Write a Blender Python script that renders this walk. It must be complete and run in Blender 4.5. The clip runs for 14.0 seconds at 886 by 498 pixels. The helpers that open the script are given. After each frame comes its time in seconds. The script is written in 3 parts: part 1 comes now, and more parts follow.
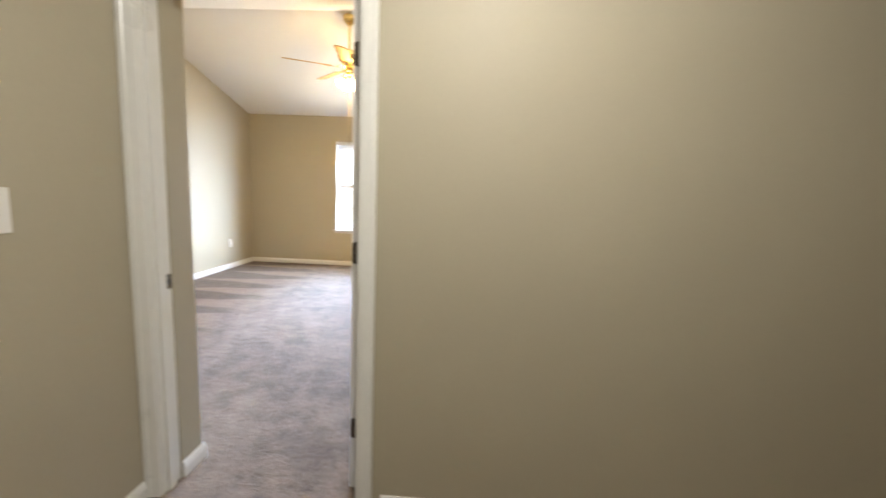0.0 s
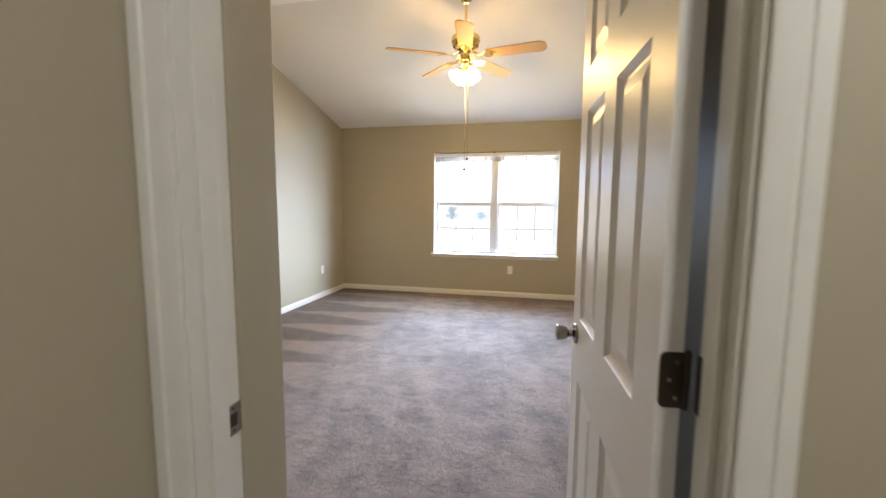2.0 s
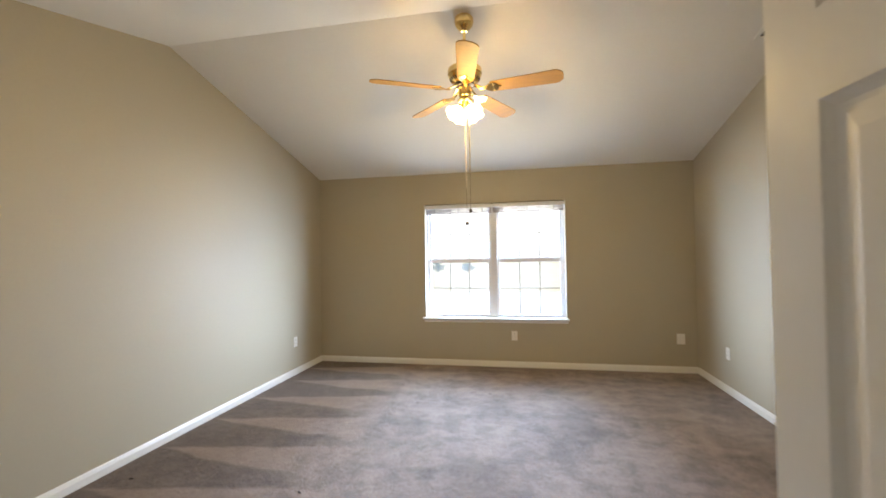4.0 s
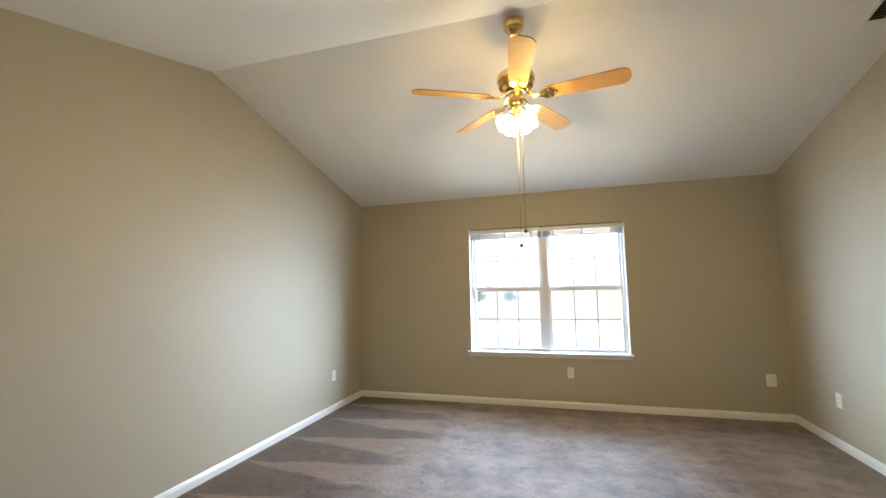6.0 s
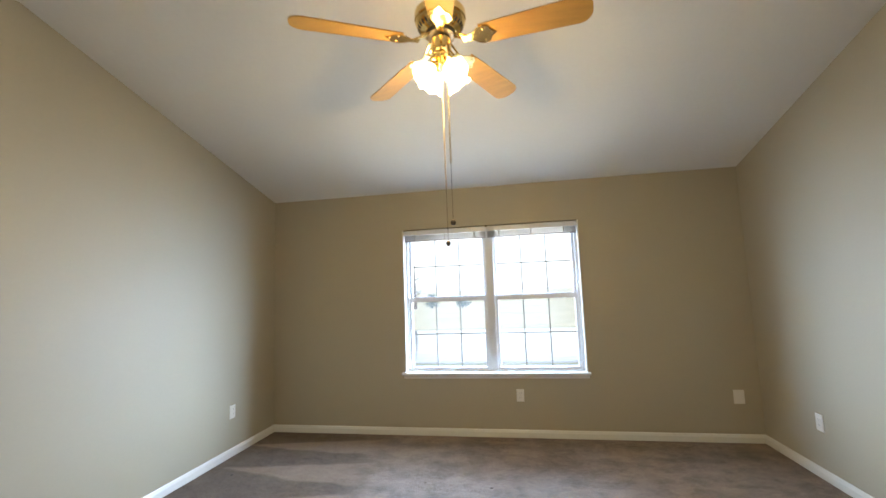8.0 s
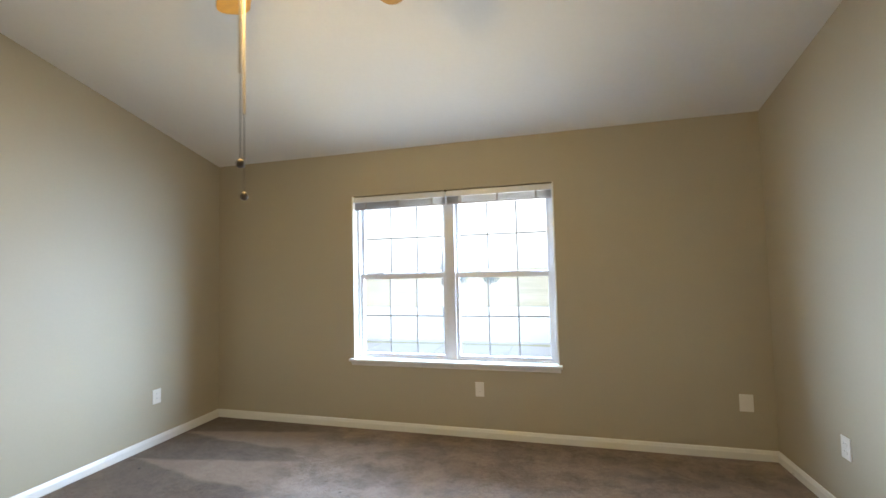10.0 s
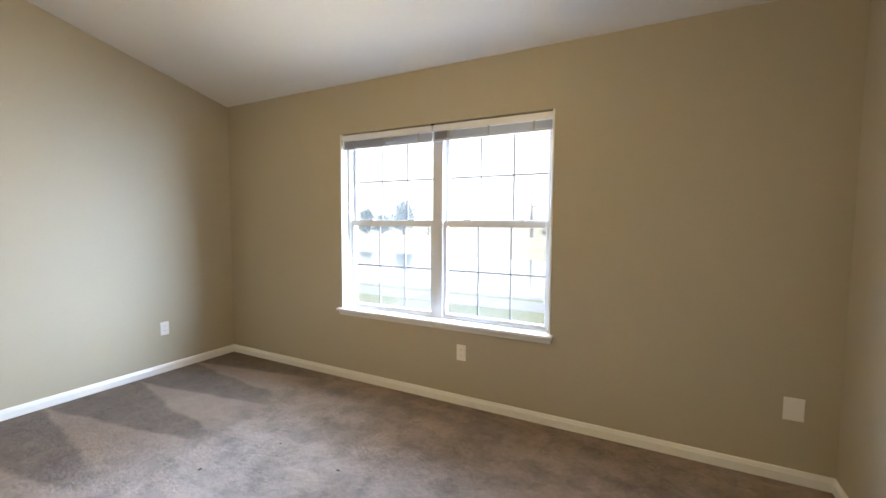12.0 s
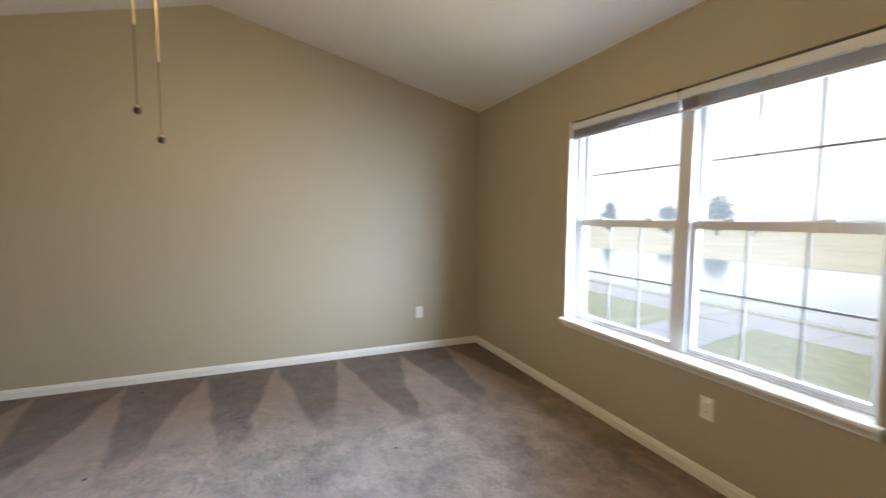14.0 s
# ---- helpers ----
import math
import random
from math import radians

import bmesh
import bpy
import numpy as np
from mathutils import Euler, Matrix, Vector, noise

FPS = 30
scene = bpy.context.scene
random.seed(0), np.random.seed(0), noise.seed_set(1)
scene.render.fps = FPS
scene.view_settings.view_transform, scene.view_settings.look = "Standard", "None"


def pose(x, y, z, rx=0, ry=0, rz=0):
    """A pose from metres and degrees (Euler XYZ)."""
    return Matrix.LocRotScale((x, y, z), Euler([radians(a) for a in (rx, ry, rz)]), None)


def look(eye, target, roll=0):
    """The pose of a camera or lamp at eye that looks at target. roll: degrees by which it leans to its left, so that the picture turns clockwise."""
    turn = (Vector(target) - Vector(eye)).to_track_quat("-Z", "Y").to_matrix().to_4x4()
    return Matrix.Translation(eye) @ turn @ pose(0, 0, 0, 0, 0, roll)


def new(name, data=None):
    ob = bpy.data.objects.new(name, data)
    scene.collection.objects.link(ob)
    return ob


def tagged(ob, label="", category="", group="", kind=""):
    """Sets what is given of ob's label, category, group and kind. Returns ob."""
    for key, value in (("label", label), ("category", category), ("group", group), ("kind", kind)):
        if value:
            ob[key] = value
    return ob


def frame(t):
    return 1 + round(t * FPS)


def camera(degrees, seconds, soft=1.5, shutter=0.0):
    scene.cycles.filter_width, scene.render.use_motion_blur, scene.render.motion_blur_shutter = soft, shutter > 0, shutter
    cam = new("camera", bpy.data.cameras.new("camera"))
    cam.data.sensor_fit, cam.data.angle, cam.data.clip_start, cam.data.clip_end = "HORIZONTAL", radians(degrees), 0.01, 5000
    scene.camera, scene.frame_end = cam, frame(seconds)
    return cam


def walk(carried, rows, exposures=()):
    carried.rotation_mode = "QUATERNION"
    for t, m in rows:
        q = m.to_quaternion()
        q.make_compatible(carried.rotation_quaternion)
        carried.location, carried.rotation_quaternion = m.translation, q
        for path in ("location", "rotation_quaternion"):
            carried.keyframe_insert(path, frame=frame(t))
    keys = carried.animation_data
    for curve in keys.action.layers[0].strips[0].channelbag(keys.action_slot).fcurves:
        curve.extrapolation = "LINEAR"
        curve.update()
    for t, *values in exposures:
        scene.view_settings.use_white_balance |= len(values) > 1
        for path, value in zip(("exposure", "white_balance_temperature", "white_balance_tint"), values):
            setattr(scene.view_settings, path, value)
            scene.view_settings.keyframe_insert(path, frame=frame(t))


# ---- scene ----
cam = camera(93.9, 14.0, shutter=0.5)
PATH = [
    (0, (0.272, 0.245, 1.285), (0.183, 2.225, 1.016), 2.2),
    (0.5, (0.091, 0.422, 1.301), (-0.322, 2.362, 1.045), 0.9),
    (1, (-0.072, 0.658, 1.299), (-0.628, 2.565, 1.061), 0.8),
    (1.5, (-0.209, 0.934, 1.306), (-0.764, 2.843, 1.083), 0.4),
    (2, (-0.347, 1.182, 1.297), (-0.792, 3.121, 1.089), 0.4),
    (2.5, (-0.452, 1.367, 1.308), (-0.828, 3.322, 1.11), 0.1),
    (3, (-0.512, 1.575, 1.332), (-0.849, 3.541, 1.192), -0.4),
    (3.5, (-0.549, 1.734, 1.344), (-0.889, 3.704, 1.277), -0.8),
    (4, (-0.608, 1.873, 1.378), (-0.983, 3.837, 1.416), -0.9),
    (4.2, (-0.633, 1.923, 1.378), (-1.043, 3.878, 1.46), -0.7),
    (6.5, (-0.762, 2.272, 1.361), (-1.325, 4.182, 1.546), -1.2),
    (7, (-0.79, 2.428, 1.359), (-1.3, 4.354, 1.537), -1.6),
    (7.5, (-0.749, 2.668, 1.35), (-1.182, 4.606, 1.582), -1.8),
    (8, (-0.692, 2.939, 1.396), (-1.035, 4.899, 1.603), -2.1),
    (10.5, (0.104, 3.817, 1.375), (-0.474, 5.731, 1.421), -1.0),
    (11, (0.306, 3.966, 1.37), (-0.347, 5.856, 1.357), -0.6),
    (11.5, (0.433, 4.191, 1.328), (-0.348, 6.032, 1.272), -0.2),
    (12, (0.541, 4.399, 1.343), (-0.398, 6.159, 1.208), 0.3),
    (12.5, (0.67, 4.547, 1.346), (-0.452, 6.194, 1.177), 0.4),
    (13, (0.669, 4.724, 1.357), (-0.702, 6.167, 1.161), 0.5),
    (13.5, (0.635, 4.869, 1.365), (-0.971, 6.048, 1.183), 0.6),
    (14, (0.646, 5.026, 1.357), (-1.197, 5.79, 1.204), 0.3),
]
walk(cam, [(t, look(eye, target, roll)) for t, eye, target, roll in PATH],
     exposures=[(0.0, 3.14, 6550, 11), (1.0, 2.71, 6500, 11), (2.0, 2.55, 6450, 12), (3.0, 2.41, 6450, 11.5), (3.5, 2.39, 6450, 11), (6.5, 2.30, 6200, 6.5), (8.0, 2.14, 6050, 6.5), (11.0, 2.30, 6150, 7.5), (12.5, 2.37, 6350, 10.5), (13.5, 2.19, 6550, 10.5), (14.0, 1.93, 6600, 10)])

# ---- world, sun and exposure ----
world = bpy.data.worlds.new("sky")
scene.world = world
world.use_nodes = True
wn = world.node_tree
sky = wn.nodes.new("ShaderNodeTexSky")
sky.sky_type = "NISHITA"
sky.sun_disc = False
sky.sun_elevation = radians(50)
sky.sun_rotation = radians(200)
sky.air_density, sky.dust_density, sky.ozone_density = 1.0, 1.2, 0.5
wn.nodes["Background"].inputs["Strength"].default_value = 0.088
haze = wn.nodes.new("ShaderNodeHueSaturation")          # a thin bright haze pales the blue
haze.inputs["Saturation"].default_value = 0.22
wn.links.new(sky.outputs[0], haze.inputs["Color"])
wn.links.new(haze.outputs[0], wn.nodes["Background"].inputs["Color"])

sun = new("sun", bpy.data.lights.new("sun", "SUN"))
sun.data.energy, sun.data.angle, sun.data.color = 0.82, radians(1.0), (1.0, 0.95, 0.86)


def skylight(x, y, z, w, h, watts, tilt, turn, spread, color):
    """Daylight in the window's opening: an area lamp whose beam dips by tilt degrees and turns from due south."""
    ob = new("skylight", bpy.data.lights.new("skylight", "AREA"))
    ob.data.shape, ob.data.size, ob.data.size_y = "RECTANGLE", w, h
    ob.data.energy, ob.data.color, ob.data.spread = watts, color, radians(spread)
    ob.matrix_world = pose(0, 0, 0, 0, 0, turn) @ pose(0, 0, 0, 90 - tilt, 0, 180)
    ob.matrix_world.translation = (x, y, z)


COOL = (0.595, 0.75, 1.0)
skylight(-0.96, 7.85, 1.36, 1.65, 1.60, 21.5, 25, 0, 50, (0.41, 0.62, 1.0))
skylight(-0.58, 7.86, 1.26, 1.35, 1.30, 26.5, 21, -65, 92, COOL)
skylight(-1.30, 7.82, 1.30, 1.35, 1.30, 10.0, 12, 62, 76, COOL)
skylight(-0.96, 7.84, 1.30, 1.65, 1.40, 7.2, -32, -8, 96, (1.0, 0.97, 0.90))     # off the sunlit lawn and pond
sun.matrix_world = look((0, 0, 0), (0.22, 0.60, -0.77))


# ---- materials ----
def mat(name, color, rough=0.6, metal=0.0, var=0.06, scale=3.0, fine=120.0, bump=0.0, bump_scale=200.0, stretch=(1, 1, 1), spec=0.5, second=None, rnd=0.0):
    """A surface with tone changes at two scales and a fine relief."""
    m = bpy.data.materials.new(name)
    m.use_nodes = True
    nt = m.node_tree
    n, l = nt.nodes, nt.links
    b = n["Principled BSDF"]
    tc = n.new("ShaderNodeTexCoord")
    mp = n.new("ShaderNodeMapping")
    mp.inputs["Scale"].default_value = stretch
    l.new(tc.outputs["Object"], mp.inputs["Vector"])
    big, small = n.new("ShaderNodeTexNoise"), n.new("ShaderNodeTexNoise")
    big.inputs["Scale"].default_value, big.inputs["Detail"].default_value = scale, 4
    small.inputs["Scale"].default_value, small.inputs["Detail"].default_value = fine, 3
    for t in (big, small):
        l.new(mp.outputs[0], t.inputs["Vector"])
    add = n.new("ShaderNodeMath")
    add.operation = "ADD"
    l.new(big.outputs[0], add.inputs[0])
    l.new(small.outputs[0], add.inputs[1])
    ramp = n.new("ShaderNodeMapRange")
    ramp.inputs[1].default_value, ramp.inputs[2].default_value = 0.6, 1.4
    l.new(add.outputs[0], ramp.inputs[0])
    mix = n.new("ShaderNodeMix")
    mix.data_type = "RGBA"
    dark = second or tuple(c * (1 - 2 * var) for c in color)
    mix.inputs[6].default_value = (*dark, 1)
    mix.inputs[7].default_value = (*color, 1)
    l.new(ramp.outputs[0], mix.inputs[0])
    out = mix.outputs[2]
    if rnd:
        info, hsv, mr = n.new("ShaderNodeObjectInfo"), n.new("ShaderNodeHueSaturation"), n.new("ShaderNodeMapRange")
        mr.inputs[3].default_value, mr.inputs[4].default_value = 1 - rnd, 1 + rnd
        l.new(info.outputs["Random"], mr.inputs[0])
        l.new(mr.outputs[0], hsv.inputs["Value"])
        l.new(out, hsv.inputs["Color"])
        out = hsv.outputs[0]
    l.new(out, b.inputs["Base Color"])
    rr = n.new("ShaderNodeMapRange")
    rr.inputs[3].default_value, rr.inputs[4].default_value = max(rough - 0.08, 0.02), min(rough + 0.08, 1)
    l.new(big.outputs[0], rr.inputs[0])
    l.new(rr.outputs[0], b.inputs["Roughness"])
    b.inputs["Metallic"].default_value = metal
    b.inputs["Specular IOR Level"].default_value = spec
    if bump:
        bt, bp = n.new("ShaderNodeTexNoise"), n.new("ShaderNodeBump")
        bt.inputs["Scale"].default_value, bt.inputs["Detail"].default_value = bump_scale, 3
        l.new(mp.outputs[0], bt.inputs["Vector"])
        bp.inputs["Strength"].default_value, bp.inputs["Distance"].default_value = bump, 0.002
        l.new(bt.outputs[0], bp.inputs["Height"])
        l.new(bp.outputs[0], b.inputs["Normal"])
    return m


def glass_mat(name):
    m = bpy.data.materials.new(name)
    m.use_nodes = True
    n, l = m.node_tree.nodes, m.node_tree.links
    n.remove(n["Principled BSDF"])
    tr, gl, fr, mx = n.new("ShaderNodeBsdfTransparent"), n.new("ShaderNodeBsdfGlossy"), n.new("ShaderNodeLayerWeight"), n.new("ShaderNodeMixShader")
    pw, sc = n.new("ShaderNodeMath"), n.new("ShaderNodeMapRange")
    pw.operation, pw.inputs[1].default_value = "POWER", 5.0
    sc.inputs[3].default_value, sc.inputs[4].default_value = 0.04, 0.9
    tr.inputs[0].default_value = (0.96, 0.95, 0.94, 1)
    gl.inputs["Roughness"].default_value = 0.01
    l.new(fr.outputs["Facing"], pw.inputs[0])
    l.new(pw.outputs[0], sc.inputs[0])
    l.new(sc.outputs[0], mx.inputs[0])
    l.new(tr.outputs[0], mx.inputs[1])
    l.new(gl.outputs[0], mx.inputs[2])
    # A faint translucent mix imitates glare that washes out the view.
    glare, veil = n.new("ShaderNodeBsdfTranslucent"), n.new("ShaderNodeMixShader")
    glare.inputs[0].default_value = (0.9, 0.9, 0.88, 1)
    veil.inputs[0].default_value = 0.014
    l.new(mx.outputs[0], veil.inputs[1])
    l.new(glare.outputs[0], veil.inputs[2])
    l.new(veil.outputs[0], n["Material Output"].inputs[0])
    return m


def glow_mat(name, color, strength):
    m = bpy.data.materials.new(name)
    m.use_nodes = True
    b = m.node_tree.nodes["Principled BSDF"]
    b.inputs["Base Color"].default_value = (0.9, 0.85, 0.75, 1)
    b.inputs["Roughness"].default_value = 0.35
    b.inputs["Emission Color"].default_value = (*color, 1)
    b.inputs["Emission Strength"].default_value = strength
    return m


def carpet_mat():
    """Cut-pile carpet: mottled tufts, trodden patches and the wedges that a vacuum cleaner leaves along the west wall."""
    m = bpy.data.materials.new("carpet")
    m.use_nodes = True
    n, l = m.node_tree.nodes, m.node_tree.links
    b = n["Principled BSDF"]
    tc = n.new("ShaderNodeTexCoord")
    xyz = n.new("ShaderNodeSeparateXYZ")
    l.new(tc.outputs["Object"], xyz.inputs[0])

    def math_(op, a, c=None):
        nd = n.new("ShaderNodeMath")
        nd.operation = op
        for i, v in enumerate((a, c)):
            if v is None:
                continue
            if isinstance(v, (int, float)):
                nd.inputs[i].default_value = v
            else:
                l.new(v, nd.inputs[i])
        return nd.outputs[0]

    def noise_(s, d=4, r=0.55):
        nd = n.new("ShaderNodeTexNoise")
        nd.inputs["Scale"].default_value, nd.inputs["Detail"].default_value, nd.inputs["Roughness"].default_value = s, d, r
        l.new(tc.outputs["Object"], nd.inputs["Vector"])
        return nd.outputs[0]

    def range_(v, a, c, lo=0.0, hi=1.0):
        nd = n.new("ShaderNodeMapRange")
        for i, x in enumerate((a, c, lo, hi)):
            nd.inputs[i + 1].default_value = x
        l.new(v, nd.inputs[0])
        return nd.outputs[0]

    tuft, clump, patch, wide = noise_(300, 2), noise_(45, 4, 0.7), noise_(7, 5, 0.7), noise_(1.6, 3)
    step, tread = noise_(3.4, 6, 0.62), noise_(14, 5, 0.7)
    # wedges: apex on the west wall, widening into the room
    wob = math_("MULTIPLY", math_("SUBTRACT", noise_(2.2, 2), 0.5), 0.22)
    along = math_("ADD", math_("SUBTRACT", xyz.outputs[1], 0.365), math_("MULTIPLY", wob, 0.6))
    saw = math_("ABSOLUTE", math_("SUBTRACT", math_("FRACT", math_("MULTIPLY", along, 1 / WEDGE)), 0.5))
    reach = range_(math_("ADD", xyz.outputs[0], math_("MULTIPLY", wob, 1.5)), -3.25, -1.95, 0.0, 0.40)
    wedge = range_(math_("SUBTRACT", reach, saw), -0.03, 0.03)
    fade = range_(math_("ADD", xyz.outputs[0], math_("MULTIPLY", wide, 1.0)), -1.75, -1.35, 1.0, 0.0)
    wedge = math_("ADD", math_("MULTIPLY", wedge, fade), math_("MULTIPLY", range_(math_("ADD", math_("MULTIPLY", patch, 0.5), math_("MULTIPLY", wide, 0.5)), 0.40, 0.58, 0.35, 1.0), math_("SUBTRACT", 1.0, fade)))
    # loose, trodden pile away from the wedges
    loose = range_(fade, 0.0, 1.0, 1.0, 0.35)
    drag = n.new("ShaderNodeMapping")
    drag.inputs["Rotation"].default_value, drag.inputs["Scale"].default_value = (0, 0, 0.6), (1.0, 2.3, 1.0)
    l.new(tc.outputs["Object"], drag.inputs["Vector"])
    fl = n.new("ShaderNodeTexNoise")
    fl.inputs["Scale"].default_value, fl.inputs["Detail"].default_value, fl.inputs["Roughness"].default_value, fl.inputs["Distortion"].default_value = 3.6, 6, 0.6, 0.5
    l.new(drag.outputs[0], fl.inputs["Vector"])
    flake = fl.outputs[0]
    v = math_("ADD", math_("MULTIPLY", range_(tuft, 0.3, 0.7), 0.30), math_("MULTIPLY", range_(clump, 0.36, 0.64), 0.17))
    v = math_("ADD", v, math_("MULTIPLY", range_(patch, 0.42, 0.58), 0.11))
    v = math_("ADD", v, math_("MULTIPLY", range_(wide, 0.35, 0.65), 0.07))
    v = math_("ADD", v, math_("MULTIPLY", wedge, 0.45))
    v = math_("ADD", v, math_("MULTIPLY", math_("MULTIPLY", range_(step, 0.500, 0.515), loose), 0.12))
    v = math_("SUBTRACT", v, math_("MULTIPLY", math_("MULTIPLY", range_(tread, 0.55, 0.575), loose), 0.10))
    v = math_("ADD", v, math_("MULTIPLY", math_("MULTIPLY", math_("SUBTRACT", range_(flake, 0.50, 0.525), 0.5), loose), 0.08))
    cr = n.new("ShaderNodeValToRGB")
    cr.color_ramp.elements[0].color, cr.color_ramp.elements[1].color = (0.045, 0.029, 0.019, 1), (0.290, 0.219, 0.164, 1)
    l.new(v, cr.inputs[0])
    l.new(cr.outputs[0], b.inputs["Base Color"])
    b.inputs["Roughness"].default_value = 0.95
    b.inputs["Specular IOR Level"].default_value = 0.1
    b.inputs["Sheen Weight"].default_value = 0.15
    b.inputs["Sheen Roughness"].default_value = 0.5
    bp = n.new("ShaderNodeBump")
    bp.inputs["Strength"].default_value, bp.inputs["Distance"].default_value = 0.8, 0.008
    l.new(math_("ADD", math_("MULTIPLY", tuft, 0.6), math_("ADD", clump, math_("ADD", patch, math_("MULTIPLY", tread, 0.7)))), bp.inputs["Height"])
    l.new(bp.outputs[0], b.inputs["Normal"])
    return m


WEDGE = 0.55
WALL = mat("wall_paint", (0.432, 0.384, 0.280), 0.55, var=0.02, scale=1.3, fine=60, bump=0.12, bump_scale=140)
CEIL = mat("ceiling_paint", (0.80, 0.775, 0.725), 0.85, var=0.02, scale=1.0, fine=40, bump=0.35, bump_scale=70)
WHITE = mat("white_gloss_paint", (0.78, 0.77, 0.72), 0.30, var=0.025, scale=4, fine=30, bump=0.05, bump_scale=60)
DOORP = mat("door_paint", (0.83, 0.81, 0.78), 0.42, var=0.012, scale=2, fine=40, bump=0.02, bump_scale=30, stretch=(3, 3, 0.6))
VINYL = mat("white_vinyl", (0.72, 0.74, 0.77), 0.35, var=0.015, scale=5, fine=40)
# The blind is white; the backlit stack's shade is put into this grey.
SLAT_SHADED = mat("blind_slat_shaded", (0.36, 0.34, 0.33), 0.45, var=0.02)
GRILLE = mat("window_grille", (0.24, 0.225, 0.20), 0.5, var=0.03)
NICKEL = mat("satin_nickel", (0.36, 0.34, 0.31), 0.20, metal=1.0, var=0.05, scale=20, fine=200)
BRONZE = mat("dull_steel", (0.11, 0.092, 0.075), 0.38, metal=1.0, var=0.12, scale=25, fine=160)
BRASS = mat("polished_brass", (0.86, 0.64, 0.26), 0.16, metal=1.0, var=0.05, scale=20, fine=150)
BLADE = mat("oak_blade", (0.52, 0.285, 0.05), 0.55, spec=0.3, var=0.16, scale=3, fine=40, stretch=(1, 14, 14))
PLATE = mat("outlet_plastic", (0.82, 0.80, 0.75), 0.35, var=0.015)
DARK = mat("dark_slot", (0.03, 0.028, 0.025), 0.6)
VENT = mat("vent_enamel", (0.28, 0.21, 0.15), 0.45, var=0.08)
CORD = mat("pull_cord", (0.50, 0.42, 0.30), 0.6)
CARPET = carpet_mat()
GLASS = glass_mat("clear_glass")
SHADE = glow_mat("lit_frosted_glass", (1.0, 0.70, 0.36), 3.4)
sn = SHADE.node_tree
clear, blend = sn.nodes.new("ShaderNodeBsdfTransparent"), sn.nodes.new("ShaderNodeMixShader")
blend.inputs[0].default_value = 0.24
sn.links.new(sn.nodes["Principled BSDF"].outputs[0], blend.inputs[1])
sn.links.new(clear.outputs[0], blend.inputs[2])
sn.links.new(blend.outputs[0], sn.nodes["Material Output"].inputs[0])
GRASS = mat("grass", (0.235, 0.215, 0.070), 0.9, var=0.2, scale=0.55, fine=7, bump=0.5, bump_scale=12, second=(0.095, 0.12, 0.035))
DRY = mat("dry_grass", (0.40, 0.36, 0.25), 0.9, var=0.2, scale=0.25, fine=6, bump=0.5, bump_scale=8, second=(0.22, 0.21, 0.11))
CONCRETE = mat("concrete", (0.27, 0.275, 0.28), 0.85, var=0.08, scale=1.5, fine=30)
WATER = mat("pond_water", (0.05, 0.06, 0.06), 0.08, var=0.02)
LEAF = mat("conifer_needles", (0.075, 0.11, 0.07), 0.8, var=0.2)
BARK = mat("bark", (0.12, 0.09, 0.07), 0.9, var=0.15)


# ---- mesh helpers ----
def box(bm, x0, x1, y0, y1, z0, z1, bevel=0.0):
    vs = [bm.verts.new((x, y, z)) for x in (x0, x1) for y in (y0, y1) for z in (z0, z1)]
    fs = [bm.faces.new([vs[i] for i in q]) for q in ((0, 1, 3, 2), (4, 6, 7, 5), (0, 4, 5, 1), (2, 3, 7, 6), (0, 2, 6, 4), (1, 5, 7, 3))]
    if bevel:
        bmesh.ops.bevel(bm, geom=list({e for f in fs for e in f.edges}), offset=bevel, segments=2, affect="EDGES", profile=0.5)
    return bm


def prism(bm, pts, axis, a, b):
    """Extrudes a closed outline along an axis from a to b; pts are the other two coordinates in order."""
    def at(p, v):
        c = list(p)
        c.insert(axis, v)
        return c
    lo, hi = [bm.verts.new(at(p, a)) for p in pts], [bm.verts.new(at(p, b)) for p in pts]
    bm.faces.new(lo)
    bm.faces.new(hi[::-1])
    for i in range(len(pts)):
        j = (i + 1) % len(pts)
        bm.faces.new((lo[j], lo[i], hi[i], hi[j]))
    return bm


def lathe(bm, profile, seg=32, m=None):
    """Turns (radius, height) pairs round z."""
    m = m or Matrix()
    rings = []
    for r, z in profile:
        if r < 1e-6:
            rings.append([bm.verts.new(m @ Vector((0, 0, z)))])
        else:
            rings.append([bm.verts.new(m @ Vector((r * math.cos(2 * math.pi * k / seg), r * math.sin(2 * math.pi * k / seg), z))) for k in range(seg)])
    for a, b in zip(rings, rings[1:]):
        for k in range(seg):
            q = (k + 1) % seg
            if len(a) == 1 and len(b) > 1:
                bm.faces.new((a[0], b[k], b[q]))
            elif len(b) == 1 and len(a) > 1:
                bm.faces.new((a[k], b[0], a[q]))
            elif len(a) > 1:
                bm.faces.new((a[k], b[k], b[q], a[q]))
    return bm


def tube(bm, p, q, r0, r1=None, seg=12):
    p, q = Vector(p), Vector(q)
    m = Matrix.Translation(p) @ (q - p).to_track_quat("Z", "Y").to_matrix().to_4x4()
    h = (q - p).length
    return lathe(bm, [(0, 0), (r0, 0), (r1 if r1 is not None else r0, h), (0, h)], seg, m)


def mesh(name, bm, material, smooth=False):
    bmesh.ops.recalc_face_normals(bm, faces=bm.faces)
    me = bpy.data.meshes.new(name)
    bm.to_mesh(me)
    bm.free()
    me.materials.append(material)
    if smooth:
        me.polygons.foreach_set("use_smooth", [True] * len(me.polygons))
        me.set_sharp_from_angle(angle=radians(35))
    return me


